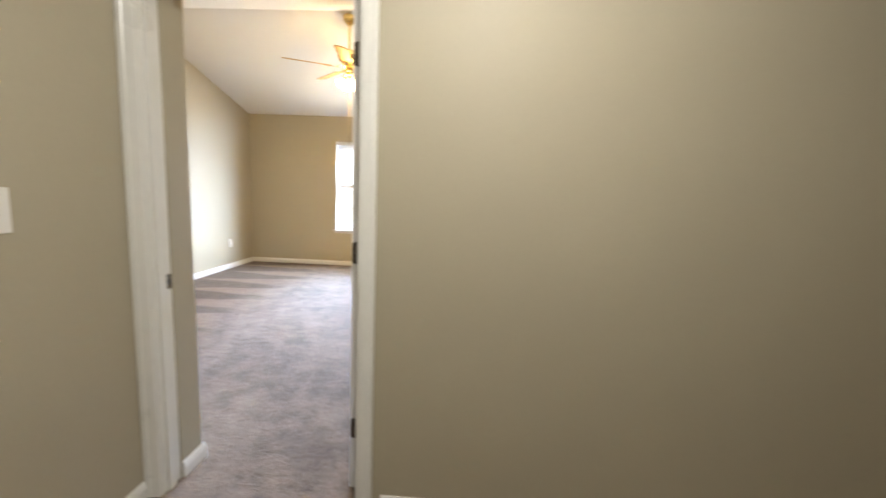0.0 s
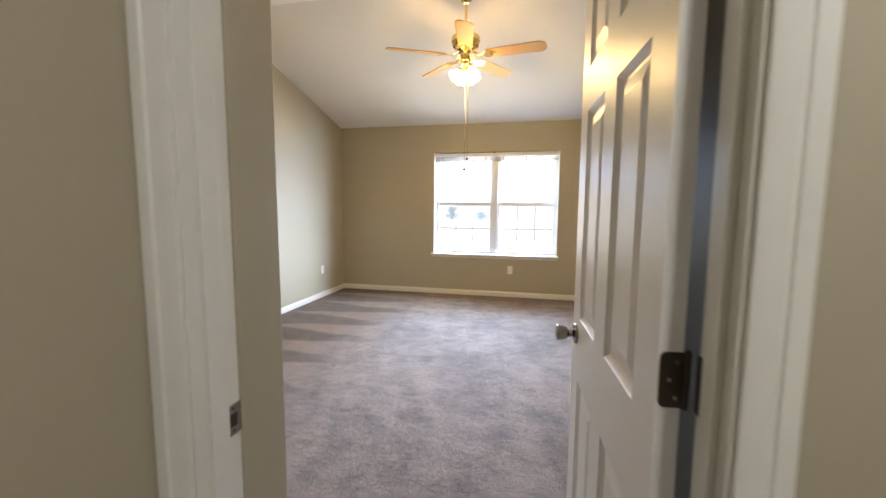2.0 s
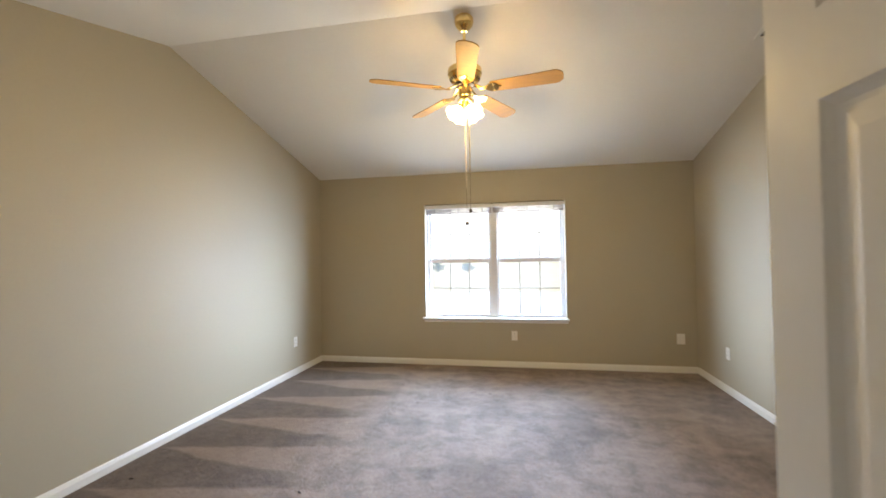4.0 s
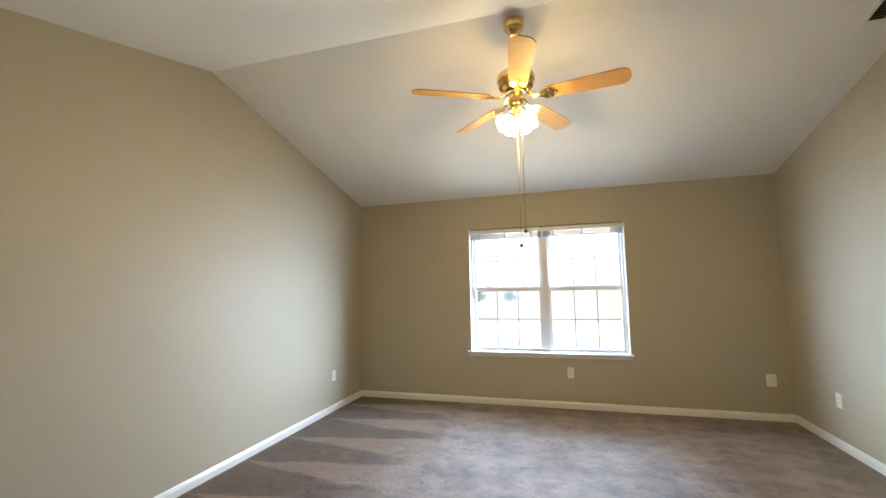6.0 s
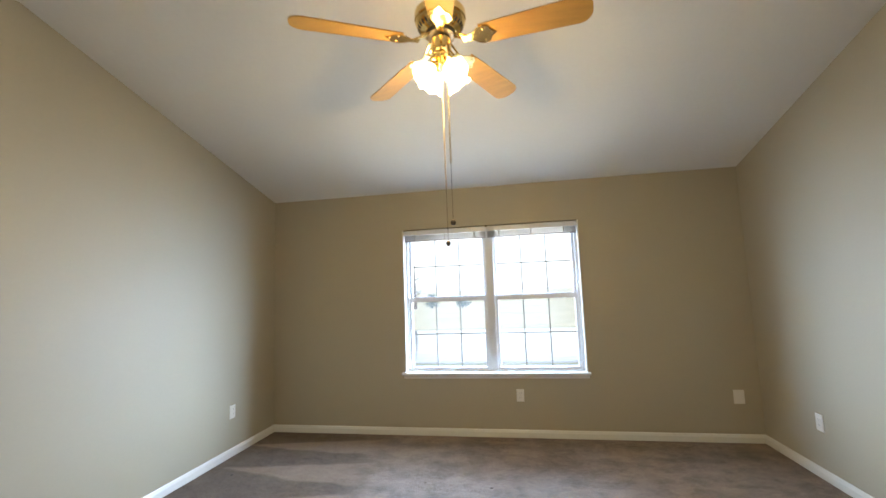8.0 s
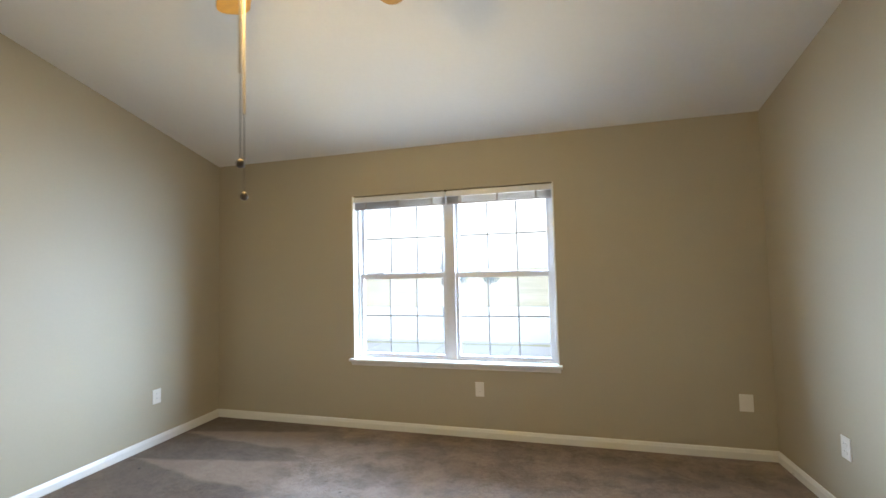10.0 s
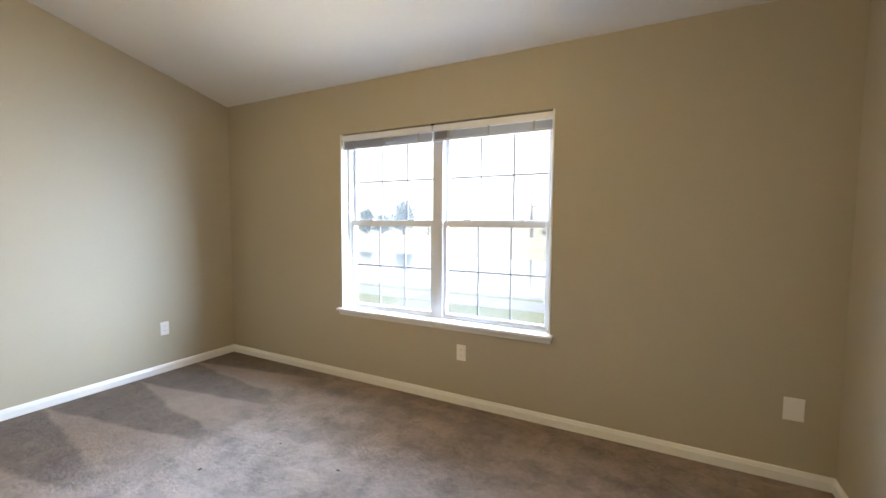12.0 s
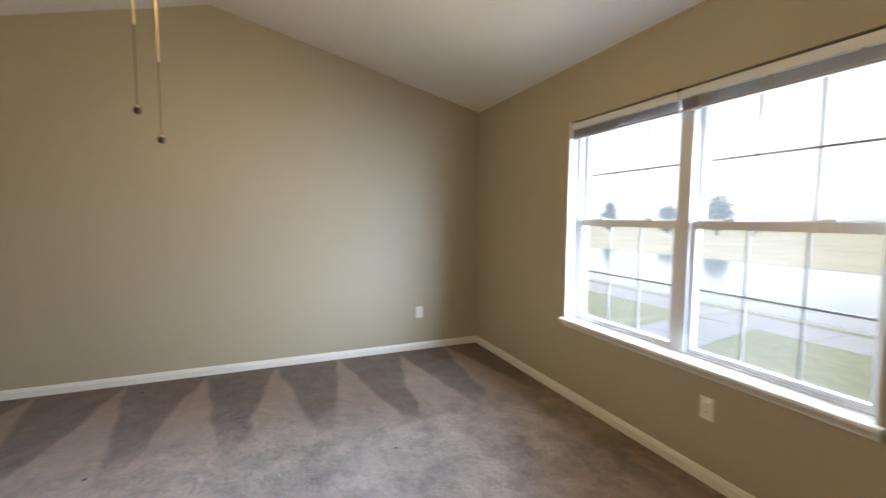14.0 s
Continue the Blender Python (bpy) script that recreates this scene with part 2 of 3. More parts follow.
def part(name, bm, material, parent=None, label="", smooth=False):
    ob = new(name, mesh(name, bm, material, smooth))
    if parent:
        ob.parent = parent
    return tagged(ob, label)


def setting(name, bm, material, label, category, smooth=False):
    return tagged(part(name, bm, material, None, "", smooth), label, category, kind="structure")


def thing(name, m, label, category, group="", kind=""):
    ob = new(name)
    ob.empty_display_size = 0.1
    ob.matrix_world = m
    return tagged(ob, label, category, group, kind)


B = bmesh.new

# ---- the plan ----
XHE = 3.3                                  # hall's east wall
XW, XE, YN = -3.275, 1.335, 7.048          # room faces of west, east and north wall
YR, ZR, SLOPE = 4.61, 3.05, 0.25           # ridge of the vaulted ceiling
YD0, YD1 = 1.735, 1.846                     # door wall
XH, XS, YS = -0.97, -0.898, 1.982           # hall's west wall, the stub past the door, south wall of the bedroom
DX0, DX1, DH = -0.904, -0.108, 2.045        # clear door opening
WX0, WX1, WZ0, WZ1 = -1.835, -0.085, 0.59, 2.045
T = 0.20                                   # outer walls


def roof(y):
    return ZR - SLOPE * abs(y - YR)


bm = box(B(), XW - T, XE + T, YS - 0.12, YN + T, -0.45, 0.012)
box(bm, XH - 0.12, XHE + 0.12, -1.72, YS - 0.12, -0.45, 0.012)
setting("floor", bm, CARPET, "brown-grey cut-pile carpet with vacuum cleaner marks", "carpet")

gable = [(YS - 0.12, 0), (YN + T, 0), (YN + T, roof(YN + T) + 0.03), (YR, ZR + 0.03), (YS - 0.12, roof(YS - 0.12) + 0.03)]
setting("wall_west", prism(B(), gable, 0, XW - T, XW), WALL, "plain greige painted gable wall of the bedroom", "wall")
gable_e = [(YD1, 0), (YN + T, 0), (YN + T, roof(YN + T) + 0.03), (YR, ZR + 0.03), (YD1, roof(YD1) + 0.03)]
setting("wall_east", prism(B(), gable_e, 0, XE, XE + T), WALL, "plain greige painted gable wall of the bedroom", "wall")
bm = B()
top = roof(YN) + 0.02
box(bm, XW, WX0, YN, YN + T, 0, top)
box(bm, WX1, XE, YN, YN + T, 0, top)
box(bm, WX0, WX1, YN, YN + T, 0, WZ0)
box(bm, WX0, WX1, YN, YN + T, WZ1, top)
setting("wall_north", bm, WALL, "greige painted wall with a wide twin window", "wall")
setting("wall_south", box(B(), XW, XH - 0.12, YS - 0.12, YS, 0, roof(YS) + 0.02), WALL, "greige painted back wall of the bedroom", "wall")
# Unseen wall, added close behind the door to keep the hinge gap dark.
setting("wall_unseen", box(B(), -0.085, XE, YD1 + 0.019, 2.50, 0, roof(YD1) + 0.02), WALL, "unseen greige wall added behind the open door to darken its hinge gap", "wall")
bm = B()
box(bm, XH - 0.12, XH, -1.6, YD1, 0, roof(YS) + 0.02)
box(bm, XH - 0.12, XS, YD1, YS, 0, roof(YS) + 0.02, 0.004)
setting("wall_hall_west", bm, WALL, "greige painted hall wall that runs on past the door", "wall")
bm = B()
box(bm, XH, DX0 - 0.02, YD0, YD1, 0, 2.46)
box(bm, DX1 + 0.02, XHE, YD0, YD1, 0, 2.46)
box(bm, DX0 - 0.02, DX1 + 0.02, YD0, YD1, DH + 0.02, 2.46)
setting("wall_door", bm, WALL, "greige painted wall between hall and bedroom", "wall")
setting("wall_hall_east", box(B(), XHE, XHE + 0.12, -1.6, YD1, 0, 2.46), WALL, "greige painted hall wall", "wall")
setting("wall_hall_south", box(B(), XH - 0.12, XHE + 0.12, -1.72, -1.6, 0, 2.46), WALL, "greige painted hall wall", "wall")
setting("ceiling_hall", box(B(), XH - 0.12, XHE + 0.12, -1.72, YD0 + 0.02, 2.46, 2.56), CEIL, "flat white hall ceiling", "ceiling")
y0, y1 = YD0 + 0.02, YN + T
prof = [(y0, roof(y0)), (YR, ZR), (y1, roof(y1)), (y1, roof(y1) + 0.15), (YR, ZR + 0.15), (y0, roof(y0) + 0.15)]
setting("ceiling", prism(B(), prof, 0, XW - T, XE + T), CEIL, "white textured vaulted ceiling with a ridge", "ceiling")


def baseboard(a, b, n):
    """A moulded skirting from a to b against a wall whose room side faces n."""
    a, b, n = Vector((*a, 0)), Vector((*b, 0)), Vector((*n, 0))
    out = [(0, 0), (0.014, 0), (0.014, 0.058), (0.011, 0.066), (0.009, 0.074), (0.005, 0.082), (0, 0.083)]
    bm = B()
    ends = []
    for p, s in ((a, 1), (b, -1)):
        ends.append([bm.verts.new(p + n * d + Vector((0, 0, h))) for d, h in out])
    bm.faces.new(ends[0])
    bm.faces.new(ends[1][::-1])
    for i in range(len(out)):
        j = (i + 1) % len(out)
        bm.faces.new((ends[0][j], ends[0][i], ends[1][i], ends[1][j]))
    return setting("baseboard", bm, WHITE, "white painted moulded baseboard along the carpet", "baseboard")


baseboard((XW, YN), (XE, YN), (0, -1))
baseboard((XW, YS), (XW, YN - 0.014), (1, 0))
baseboard((XE, 2.50), (XE, YN - 0.014), (-1, 0))
baseboard((XW + 0.014, YS), (XS, YS), (0, 1))
baseboard((XS, YD1), (XS, YS + 0.014), (1, 0))
baseboard((-0.085, 2.50), (XE - 0.014, 2.50), (0, 1))
baseboard((XH, -1.6), (XH, YD0 - 0.018), (1, 0))
baseboard((DX1 + 0.1, YD0), (XHE, YD0), (0, -1))


# ---- door frame ----
def casing(x0, x1, z0, z1, y, s, upright=True):
    """A moulded strip; the thick edge lies away from the opening. x0 is the edge at the opening."""
    w = (x1 - x0) if upright else (z1 - z0)
    g = 1 if w > 0 else -1
    w = abs(w)
    out = [(0, 0), (0, 0.008), (0.006, 0.011), (0.018, 0.012), (0.030, 0.015), (0.034, 0.0125), (w * 0.62, 0.0165), (w * 0.80, 0.018), (w - 0.004, 0.018), (w, 0.014), (w, 0)]
    if upright:
        return prism(B(), [(x0 + g * a, y + s * d) for a, d in out], 2, z0, z1)
    return prism(B(), [(y + s * d, z0 + g * a) for a, d in out], 0, x0, x1)


frame_ = thing("door_frame", pose(DX0, YD0, 0), "white painted door frame with moulded casing and a strike plate", "door frame", kind="structure")
frame_.matrix_world = Matrix()
CW = 0.060
part("casing", casing(DX0 - 0.004, XH + 0.0005, 0, DH + 0.004, YD0, -1), WHITE, frame_, smooth=True)
for y, s in ((YD0, -1), (YD1, 1)):
    part("casing", casing(DX1 + 0.006, DX1 + 0.006 + CW, 0, DH + 0.004, y, s), WHITE, frame_, smooth=True)
    part("head_casing", casing((XH if s < 0 else XS) + 0.0005, DX1 + 0.006 + CW, DH + 0.0045, DH + 0.0045 + CW, y, s, False), WHITE, frame_, smooth=True)
part("jamb", box(B(), DX0 - 0.0195, DX0, YD0 + 0.0005, YD1 - 0.0005, 0, DH, 0.0015), WHITE, frame_)
part("jamb", box(B(), DX1, DX1 + 0.0195, YD0 + 0.0005, YD1 - 0.0005, 0, DH, 0.0015), WHITE, frame_)
part("head_jamb", box(B(), DX0 - 0.0195, DX1 + 0.0195, YD0 + 0.0005, YD1 - 0.0005, DH + 0.0005, DH + 0.0195, 0.0015), WHITE, frame_)
for x0, x1 in ((DX0, DX0 + 0.011), (DX1 - 0.011, DX1)):
    part("door_stop", box(B(), x0, x1, YD0 + 0.030, YD1 - 0.040, 0, DH - 0.011, 0.002), WHITE, frame_)
part("door_stop", box(B(), DX0, DX1, YD0 + 0.030, YD1 - 0.040, DH - 0.011, DH, 0.002), WHITE, frame_)
bm = B()
zc = 0.888
box(bm, DX0 - 0.001, DX0 + 0.0022, YD1 - 0.040, YD1 + 0.001, zc - 0.03, zc + 0.03, 0.0008)
strike = part("strike_plate", bm, NICKEL, frame_, "satin nickel strike plate")
part("latch_hole", box(B(), DX0 + 0.0018, DX0 + 0.0026, YD1 - 0.028, YD1 - 0.011, zc - 0.013, zc + 0.013), DARK, strike)
for dz in (-0.022, 0.022):
    part("screw", lathe(B(), [(0.0035, 0), (0.003, 0.0012), (0, 0.0014)], 12, pose(DX0 + 0.0021, YD1 - 0.020, zc + dz, 0, 90, 0)), BRONZE, strike)

# ---- the door, open into the bedroom ----
PIN = (DX1 - 0.012, YD1 + 0.0115)
OPEN = 85.6
door = thing("door_1", pose(*PIN, 0, 0, 0, -OPEN), "white six-panel door standing open with satin nickel knob", "door", kind="structure")
# local frame: the pin is the origin and the closed leaf runs along -x; its hall face looks to -y
LX0, LX1, LY0, LY1, LZ0, LZ1 = -0.764, 0.002, -0.042, -0.007, 0.018, DH - 0.003


def panelled_leaf():
    bm = B()
    xs = [LX0, LX0 + 0.105, LX0 + 0.318, LX0 + 0.428, LX1 - 0.115, LX1]
    zs = [LZ0, 0.225, 0.748, 0.945, 1.582, 1.705, 1.925, LZ1]
    for x0, x1 in ((xs[0], xs[1]), (xs[4], xs[5])):
        box(bm, x0, x1, LY0, LY1, LZ0, LZ1)
    box(bm, xs[2], xs[3], LY0, LY1, LZ0, LZ1)
    for z0, z1 in ((zs[0], zs[1]), (zs[2], zs[3]), (zs[4], zs[5]), (zs[6], zs[7])):
        box(bm, xs[1], xs[2], LY0, LY1, z0, z1)
        box(bm, xs[3], xs[4], LY0, LY1, z0, z1)
    rings = [(0.0, 0.0), (0.003, 0.004), (0.008, 0.008), (0.014, 0.0115), (0.022, 0.0115), (0.026, 0.0105), (0.050, 0.0045), (0.054, 0.0035)]
    for x0, x1 in ((xs[1], xs[2]), (xs[3], xs[4])):
        for z0, z1 in ((zs[1], zs[2]), (zs[3], zs[4]), (zs[5], zs[6])):
            for y, s in ((LY0, 1), (LY1, -1)):
                last = None
                for i, d in rings:
                    c = [bm.verts.new((x, y + s * d, z)) for x, z in ((x0 + i, z0 + i), (x1 - i, z0 + i), (x1 - i, z1 - i), (x0 + i, z1 - i))]
                    if last:
                        for k in range(4):
                            q = (k + 1) % 4
                            bm.faces.new((last[k], last[q], c[q], c[k]))
                    last = c
                bm.faces.new(last)
    return bm


part("leaf", panelled_leaf(), DOORP, door, "white moulded six-panel door leaf")
KX, KZ = LX0 + 0.062, 0.888
for y, s in ((LY0, 1), (LY1, -1)):
    prof = [(0, 0), (0.033, 0), (0.033, 0.003), (0.030, 0.008), (0.018, 0.011), (0.013, 0.014), (0.012, 0.026), (0.016, 0.028), (0.0195, 0.031), (0.0205, 0.036), (0.0225, 0.044), (0.0250, 0.054), (0.0255, 0.059), (0.0235, 0.0635), (0.018, 0.0645), (0.016, 0.0635), (0, 0.063)]
    part("door_handle", lathe(B(), prof, 32, pose(KX, y, KZ, 90 * s, 0, 0)), NICKEL, door, "satin nickel round door knob", smooth=True)
part("latch", box(B(), LX0 - 0.0015, LX0 + 0.002, -0.035, -0.012, KZ - 0.028, KZ + 0.028, 0.0008), NICKEL, door)
for z in (0.289, 1.035, 1.785):
    arc = [(LY0 + 0.012 - 0.010 * math.sin(t), z + 0.034 + 0.010 * math.cos(t)) for t in (math.pi / 2 * q / 5 for q in range(6))]
    edge = arc + [(y, 2 * z - zz) for y, zz in arc[::-1]] + [(0.0, z - 0.044), (0.0, z + 0.044)]
    bm = prism(B(), edge, 0, LX1 - 0.001, LX1 + 0.0022)
    lathe(bm, [(0, -0.047), (0.004, -0.047), (0.0055, -0.043), (0.0055, 0.043), (0.004, 0.047), (0, 0.047)], 16, pose(0, 0, z))
    h = part("hinge", bm, BRONZE, door, "dull steel butt hinge", smooth=True)
    for k in (-0.028, 0, 0.028):
        part("screw", lathe(B(), [(0.004, 0), (0.0035, 0.001), (0, 0.0012)], 12, pose(LX1 + 0.0021, -0.022 + (0.006 if k else -0.004), z + k, 0, 90, 0)), NICKEL, h)
    bm = box(B(), DX1 - 0.0022, DX1 + 0.001, YD1 - 0.034, YD1 + 0.002, z - 0.044, z + 0.044, 0.0008)
    part("hinge_leaf", bm, BRONZE, frame_, "dull steel hinge leaf")

# ---- window ----
win = thing("window_1", Matrix(), "white twin double-hung window with grilles between the panes", "window", kind="structure")
GY = YN + 0.105                      # glass of the lower sashes
part("window_return", box(B(), WX0, WX0 + 0.012, YN - 0.004, YN + 0.075, WZ0, WZ1, 0.002), WHITE, win)
part("window_return", box(B(), WX1 - 0.012, WX1, YN - 0.004, YN + 0.075, WZ0, WZ1, 0.002), WHITE, win)
# Hidden strip, added to block light leaking in above the headrails.
part("light_stop", box(B(), WX0 + 0.0125, WX1 - 0.0125, YN + 0.046, YN + 0.074, WZ1 - 0.018, WZ1 - 0.0005, 0.002), WHITE, win)
MX0, MX1 = -1.018, -0.895
bm = B()
box(bm, WX0, WX0 + 0.035, YN + 0.075, YN + 0.165, WZ0, WZ1, 0.002)
box(bm, WX1 - 0.035, WX1, YN + 0.075, YN + 0.165, WZ0, WZ1, 0.002)
box(bm, MX0 + 0.02, MX1 - 0.02, YN + 0.070, YN + 0.165, WZ0, WZ1, 0.002)
for x0, x1 in ((WX0 + 0.035, MX0 + 0.02), (MX1 - 0.02, WX1 - 0.035)):
    box(bm, x0, x1, YN + 0.075, YN + 0.165, WZ0, WZ0 + 0.03, 0.002)
    box(bm, x0, x1, YN + 0.075, YN + 0.165, WZ1 - 0.03, WZ1, 0.002)
part("window_frame", bm, VINYL, win, "white vinyl window frame")


def sash(x0, x1, z0, z1, y, rail):
    b = B()
    e = 0.028
    box(b, x0, x0 + e, y - 0.016, y + 0.016, z0, z1, 0.002)
    box(b, x1 - e, x1, y - 0.016, y + 0.016, z0, z1, 0.002)
    box(b, x0 + e, x1 - e, y - 0.016, y + 0.016, z0, z0 + rail[0], 0.002)
    box(b, x0 + e, x1 - e, y - 0.016, y + 0.016, z1 - rail[1], z1, 0.002)
    s = part("sash", b, VINYL, win)
    gx0, gx1, gz0, gz1 = x0 + e, x1 - e, z0 + rail[0], z1 - rail[1]
    p = part("pane", box(B(), gx0 - 0.004, gx1 + 0.004, y + 0.004, y + 0.007, gz0 - 0.004, gz1 + 0.004), GLASS, s)
    p.visible_shadow = False
    for k in (1, 2):
        x = gx0 + (gx1 - gx0) * k / 3
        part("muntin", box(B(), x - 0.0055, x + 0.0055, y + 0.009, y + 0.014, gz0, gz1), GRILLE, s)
    z = (gz0 + gz1) / 2
    for k in range(3):
        a, c = gx0 + (gx1 - gx0) * k / 3, gx0 + (gx1 - gx0) * (k + 1) / 3
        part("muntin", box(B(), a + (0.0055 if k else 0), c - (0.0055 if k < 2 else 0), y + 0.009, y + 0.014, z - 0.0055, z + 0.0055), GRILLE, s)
    return s


for x0, x1 in ((WX0 + 0.035, MX0 + 0.02), (MX1 - 0.02, WX1 - 0.035)):
    low = sash(x0, x1, WZ0 + 0.022, 1.345, GY, (0.032, 0.045))
    sash(x0, x1, 1.31, WZ1 - 0.03, GY + 0.036, (0.040, 0.035))
    for k in (0.25, 0.75):
        part("sash_lock", box(B(), x0 + (x1 - x0) * k - 0.025, x0 + (x1 - x0) * k + 0.025, GY - 0.014, GY + 0.010, 1.3455, 1.357, 0.003), VINYL, low)
bm = prism(B(), [(YN + 0.075, WZ0), (YN + 0.075, WZ0 + 0.020), (YN - 0.036, WZ0 + 0.020), (YN - 0.042, WZ0 + 0.014), (YN - 0.043, WZ0 + 0.004), (YN - 0.038, WZ0 - 0.002)], 0, WX0 + 0.0005, WX1 - 0.0005)
prism(bm, [(YN - 0.0005, WZ0), (YN - 0.0005, WZ0 + 0.020), (YN - 0.036, WZ0 + 0.020), (YN - 0.042, WZ0 + 0.014), (YN - 0.043, WZ0 + 0.004), (YN - 0.038, WZ0 - 0.002)], 0, WX0 - 0.028, WX0)
prism(bm, [(YN - 0.0005, WZ0), (YN - 0.0005, WZ0 + 0.020), (YN - 0.036, WZ0 + 0.020), (YN - 0.042, WZ0 + 0.014), (YN - 0.043, WZ0 + 0.004), (YN - 0.038, WZ0 - 0.002)], 0, WX1, WX1 + 0.020)
part("window_sill", bm, WHITE, win, "white painted window sill")
bm = prism(B(), [(YN, WZ0 - 0.003), (YN - 0.028, WZ0 - 0.003), (YN - 0.026, WZ0 - 0.014), (YN - 0.016, WZ0 - 0.024), (YN - 0.014, WZ0 - 0.036), (YN, WZ0 - 0.038)], 0, WX0 - 0.012, WX1 + 0.008)
part("apron", bm, WHITE, win, smooth=True)


def blind(x0, x1):
    t = thing("window_blind", Matrix(), "white horizontal blind drawn up to a thin stack", "blind", "blinds in the twin window")
    part("headrail", box(B(), x0, x1, YN + 0.006, YN + 0.044, WZ1 - 0.056, WZ1 - 0.011, 0.002), VINYL, t, "white metal headrail")
    n = 11
    for i in range(n):
        z = WZ1 - 0.061 - i * 0.0047
        part("slat", box(B(), x0 + 0.006, x1 - 0.006, YN + 0.012, YN + 0.038, z - 0.0007, z + 0.0007), SLAT_SHADED, t)
    part("bottom_rail", box(B(), x0 + 0.004, x1 - 0.004, YN + 0.012, YN + 0.038, WZ1 - 0.123, WZ1 - 0.112, 0.002), SLAT_SHADED, t)
    for k in (0.14, 0.5, 0.86):
        x = x0 + (x1 - x0) * k
        part("ladder_tape", box(B(), x - 0.006, x + 0.006, YN + 0.0095, YN + 0.0115, WZ1 - 0.122, WZ1 - 0.055), SLAT_SHADED, t)


blind(WX0 + 0.014, -0.972)
blind(-0.964, WX1 - 0.014)
part("blind_bracket", box(B(), -0.978, -0.958, YN - 0.003, YN + 0.03, WZ1 - 0.013, WZ1 - 0.001, 0.001), BRONZE, win, "dark metal blind bracket")


# ---- ceiling fan ----
BULB_WATTS = 5.9
FX, FY = -0.976, 4.71
fan = thing("ceiling_fan", pose(FX, FY, 0), "polished brass ceiling fan with oak blades and four lit shades", "ceiling fan")
zc = roof(FY)
part("canopy", lathe(B(), [(0.0, zc + 0.02), (0.066, zc + 0.02), (0.067, zc - 0.01), (0.062, zc - 0.035), (0.045, zc - 0.058), (0.024, zc - 0.072), (0.020, zc - 0.080), (0, zc - 0.080)], 40), BRASS, fan, smooth=True)
part("downrod", lathe(B(), [(0, zc - 0.085), (0.011, zc - 0.085), (0.011, 2.69), (0, 2.69)], 20), BRASS, fan, smooth=True)
part("motor_housing", lathe(B(), [(0, 2.712), (0.020, 2.712), (0.026, 2.696), (0.078, 2.692), (0.110, 2.685), (0.118, 2.674), (0.118, 2.642), (0.112, 2.637), (0.115, 2.630), (0.108, 2.612), (0.090, 2.590), (0.076, 2.585), (0.072, 2.580), (0.060, 2.578), (0, 2.578)], 48), BRASS, fan, smooth=True)
bm = B()
for k in range(30):
    slot = box(B(), 0.0885, 0.1075, -0.0042, 0.0042, -0.0012, 0.0012)
    slot.transform(pose(0, 0, 2.601, 0, 0, 12 * k) @ pose(0.0992, 0, 0, 0, -50.7, 0) @ pose(-0.098, 0, 0))
    me_ = bpy.data.meshes.new("slot")
    slot.to_mesh(me_)
    slot.free()
    bm.from_mesh(me_)
    bpy.data.meshes.remove(me_)
part("vent_slots", bm, DARK, fan, "ring of dark vent slots in the brass housing")
part("flywheel", lathe(B(), [(0, 2.577), (0.066, 2.577), (0.068, 2.574), (0.066, 2.562), (0.046, 2.556), (0, 2.556)], 40), BRONZE, fan, "dark rotor ring", smooth=True)
part("switch_housing", lathe(B(), [(0, 2.555), (0.036, 2.555), (0.044, 2.549), (0.046, 2.500), (0.040, 2.490), (0.034, 2.484), (0.040, 2.474), (0.050, 2.466), (0.052, 2.456), (0.046, 2.446), (0.028, 2.438), (0.014, 2.428), (0, 2.424)], 40), BRASS, fan, smooth=True)


def blade_outline(r0, r1):
    pts = []
    n = 10
    for i in range(n + 1):
        a = math.pi / 2 * i / n
        pts.append((r1 - 0.055 + 0.055 * math.sin(a), 0.0675 - 0.055 + 0.055 * math.cos(a)))
    lo = [(x, -y) for x, y in pts[::-1]]
    return [(r0, 0.052), (r0 + 0.1, 0.058), *pts, *lo, (r0 + 0.1, -0.058), (r0, -0.052)]


BLADES = 279
for k in range(5):
    m = pose(0, 0, 2.532, 0, 0, BLADES + 72 * k) @ pose(0, 0, 0, -13, 0, 0)
    bm = prism(B(), blade_outline(0.185, 0.66), 2, -0.003, 0.003)
    bm.transform(m)
    bl = part("blade", bm, BLADE, fan, "oak fan blade")
    bm = B()
    tube(bm, (0.060, 0.012, 0.034), (0.130, 0.010, -0.004), 0.006, 0.005, 8)
    tube(bm, (0.060, -0.012, 0.034), (0.130, -0.010, -0.004), 0.006, 0.005, 8)
    out = [(0.105, 0.016), (0.12, 0.012), (0.15, 0.020), (0.175, 0.042), (0.20, 0.050), (0.225, 0.040), (0.235, 0.018), (0.26, 0.0)]
    prism(bm, out + [(x, -y) for x, y in out[-2::-1]], 2, -0.008, -0.0035)
    for sx, sy in ((0.205, 0.030), (0.205, -0.030), (0.240, 0.0)):
        lathe(bm, [(0.006, -0.008), (0.005, -0.011), (0, -0.012)], 10, pose(sx, sy, 0))
    bm.transform(m)
    part("blade_iron", bm, BRASS, bl, "brass blade bracket")
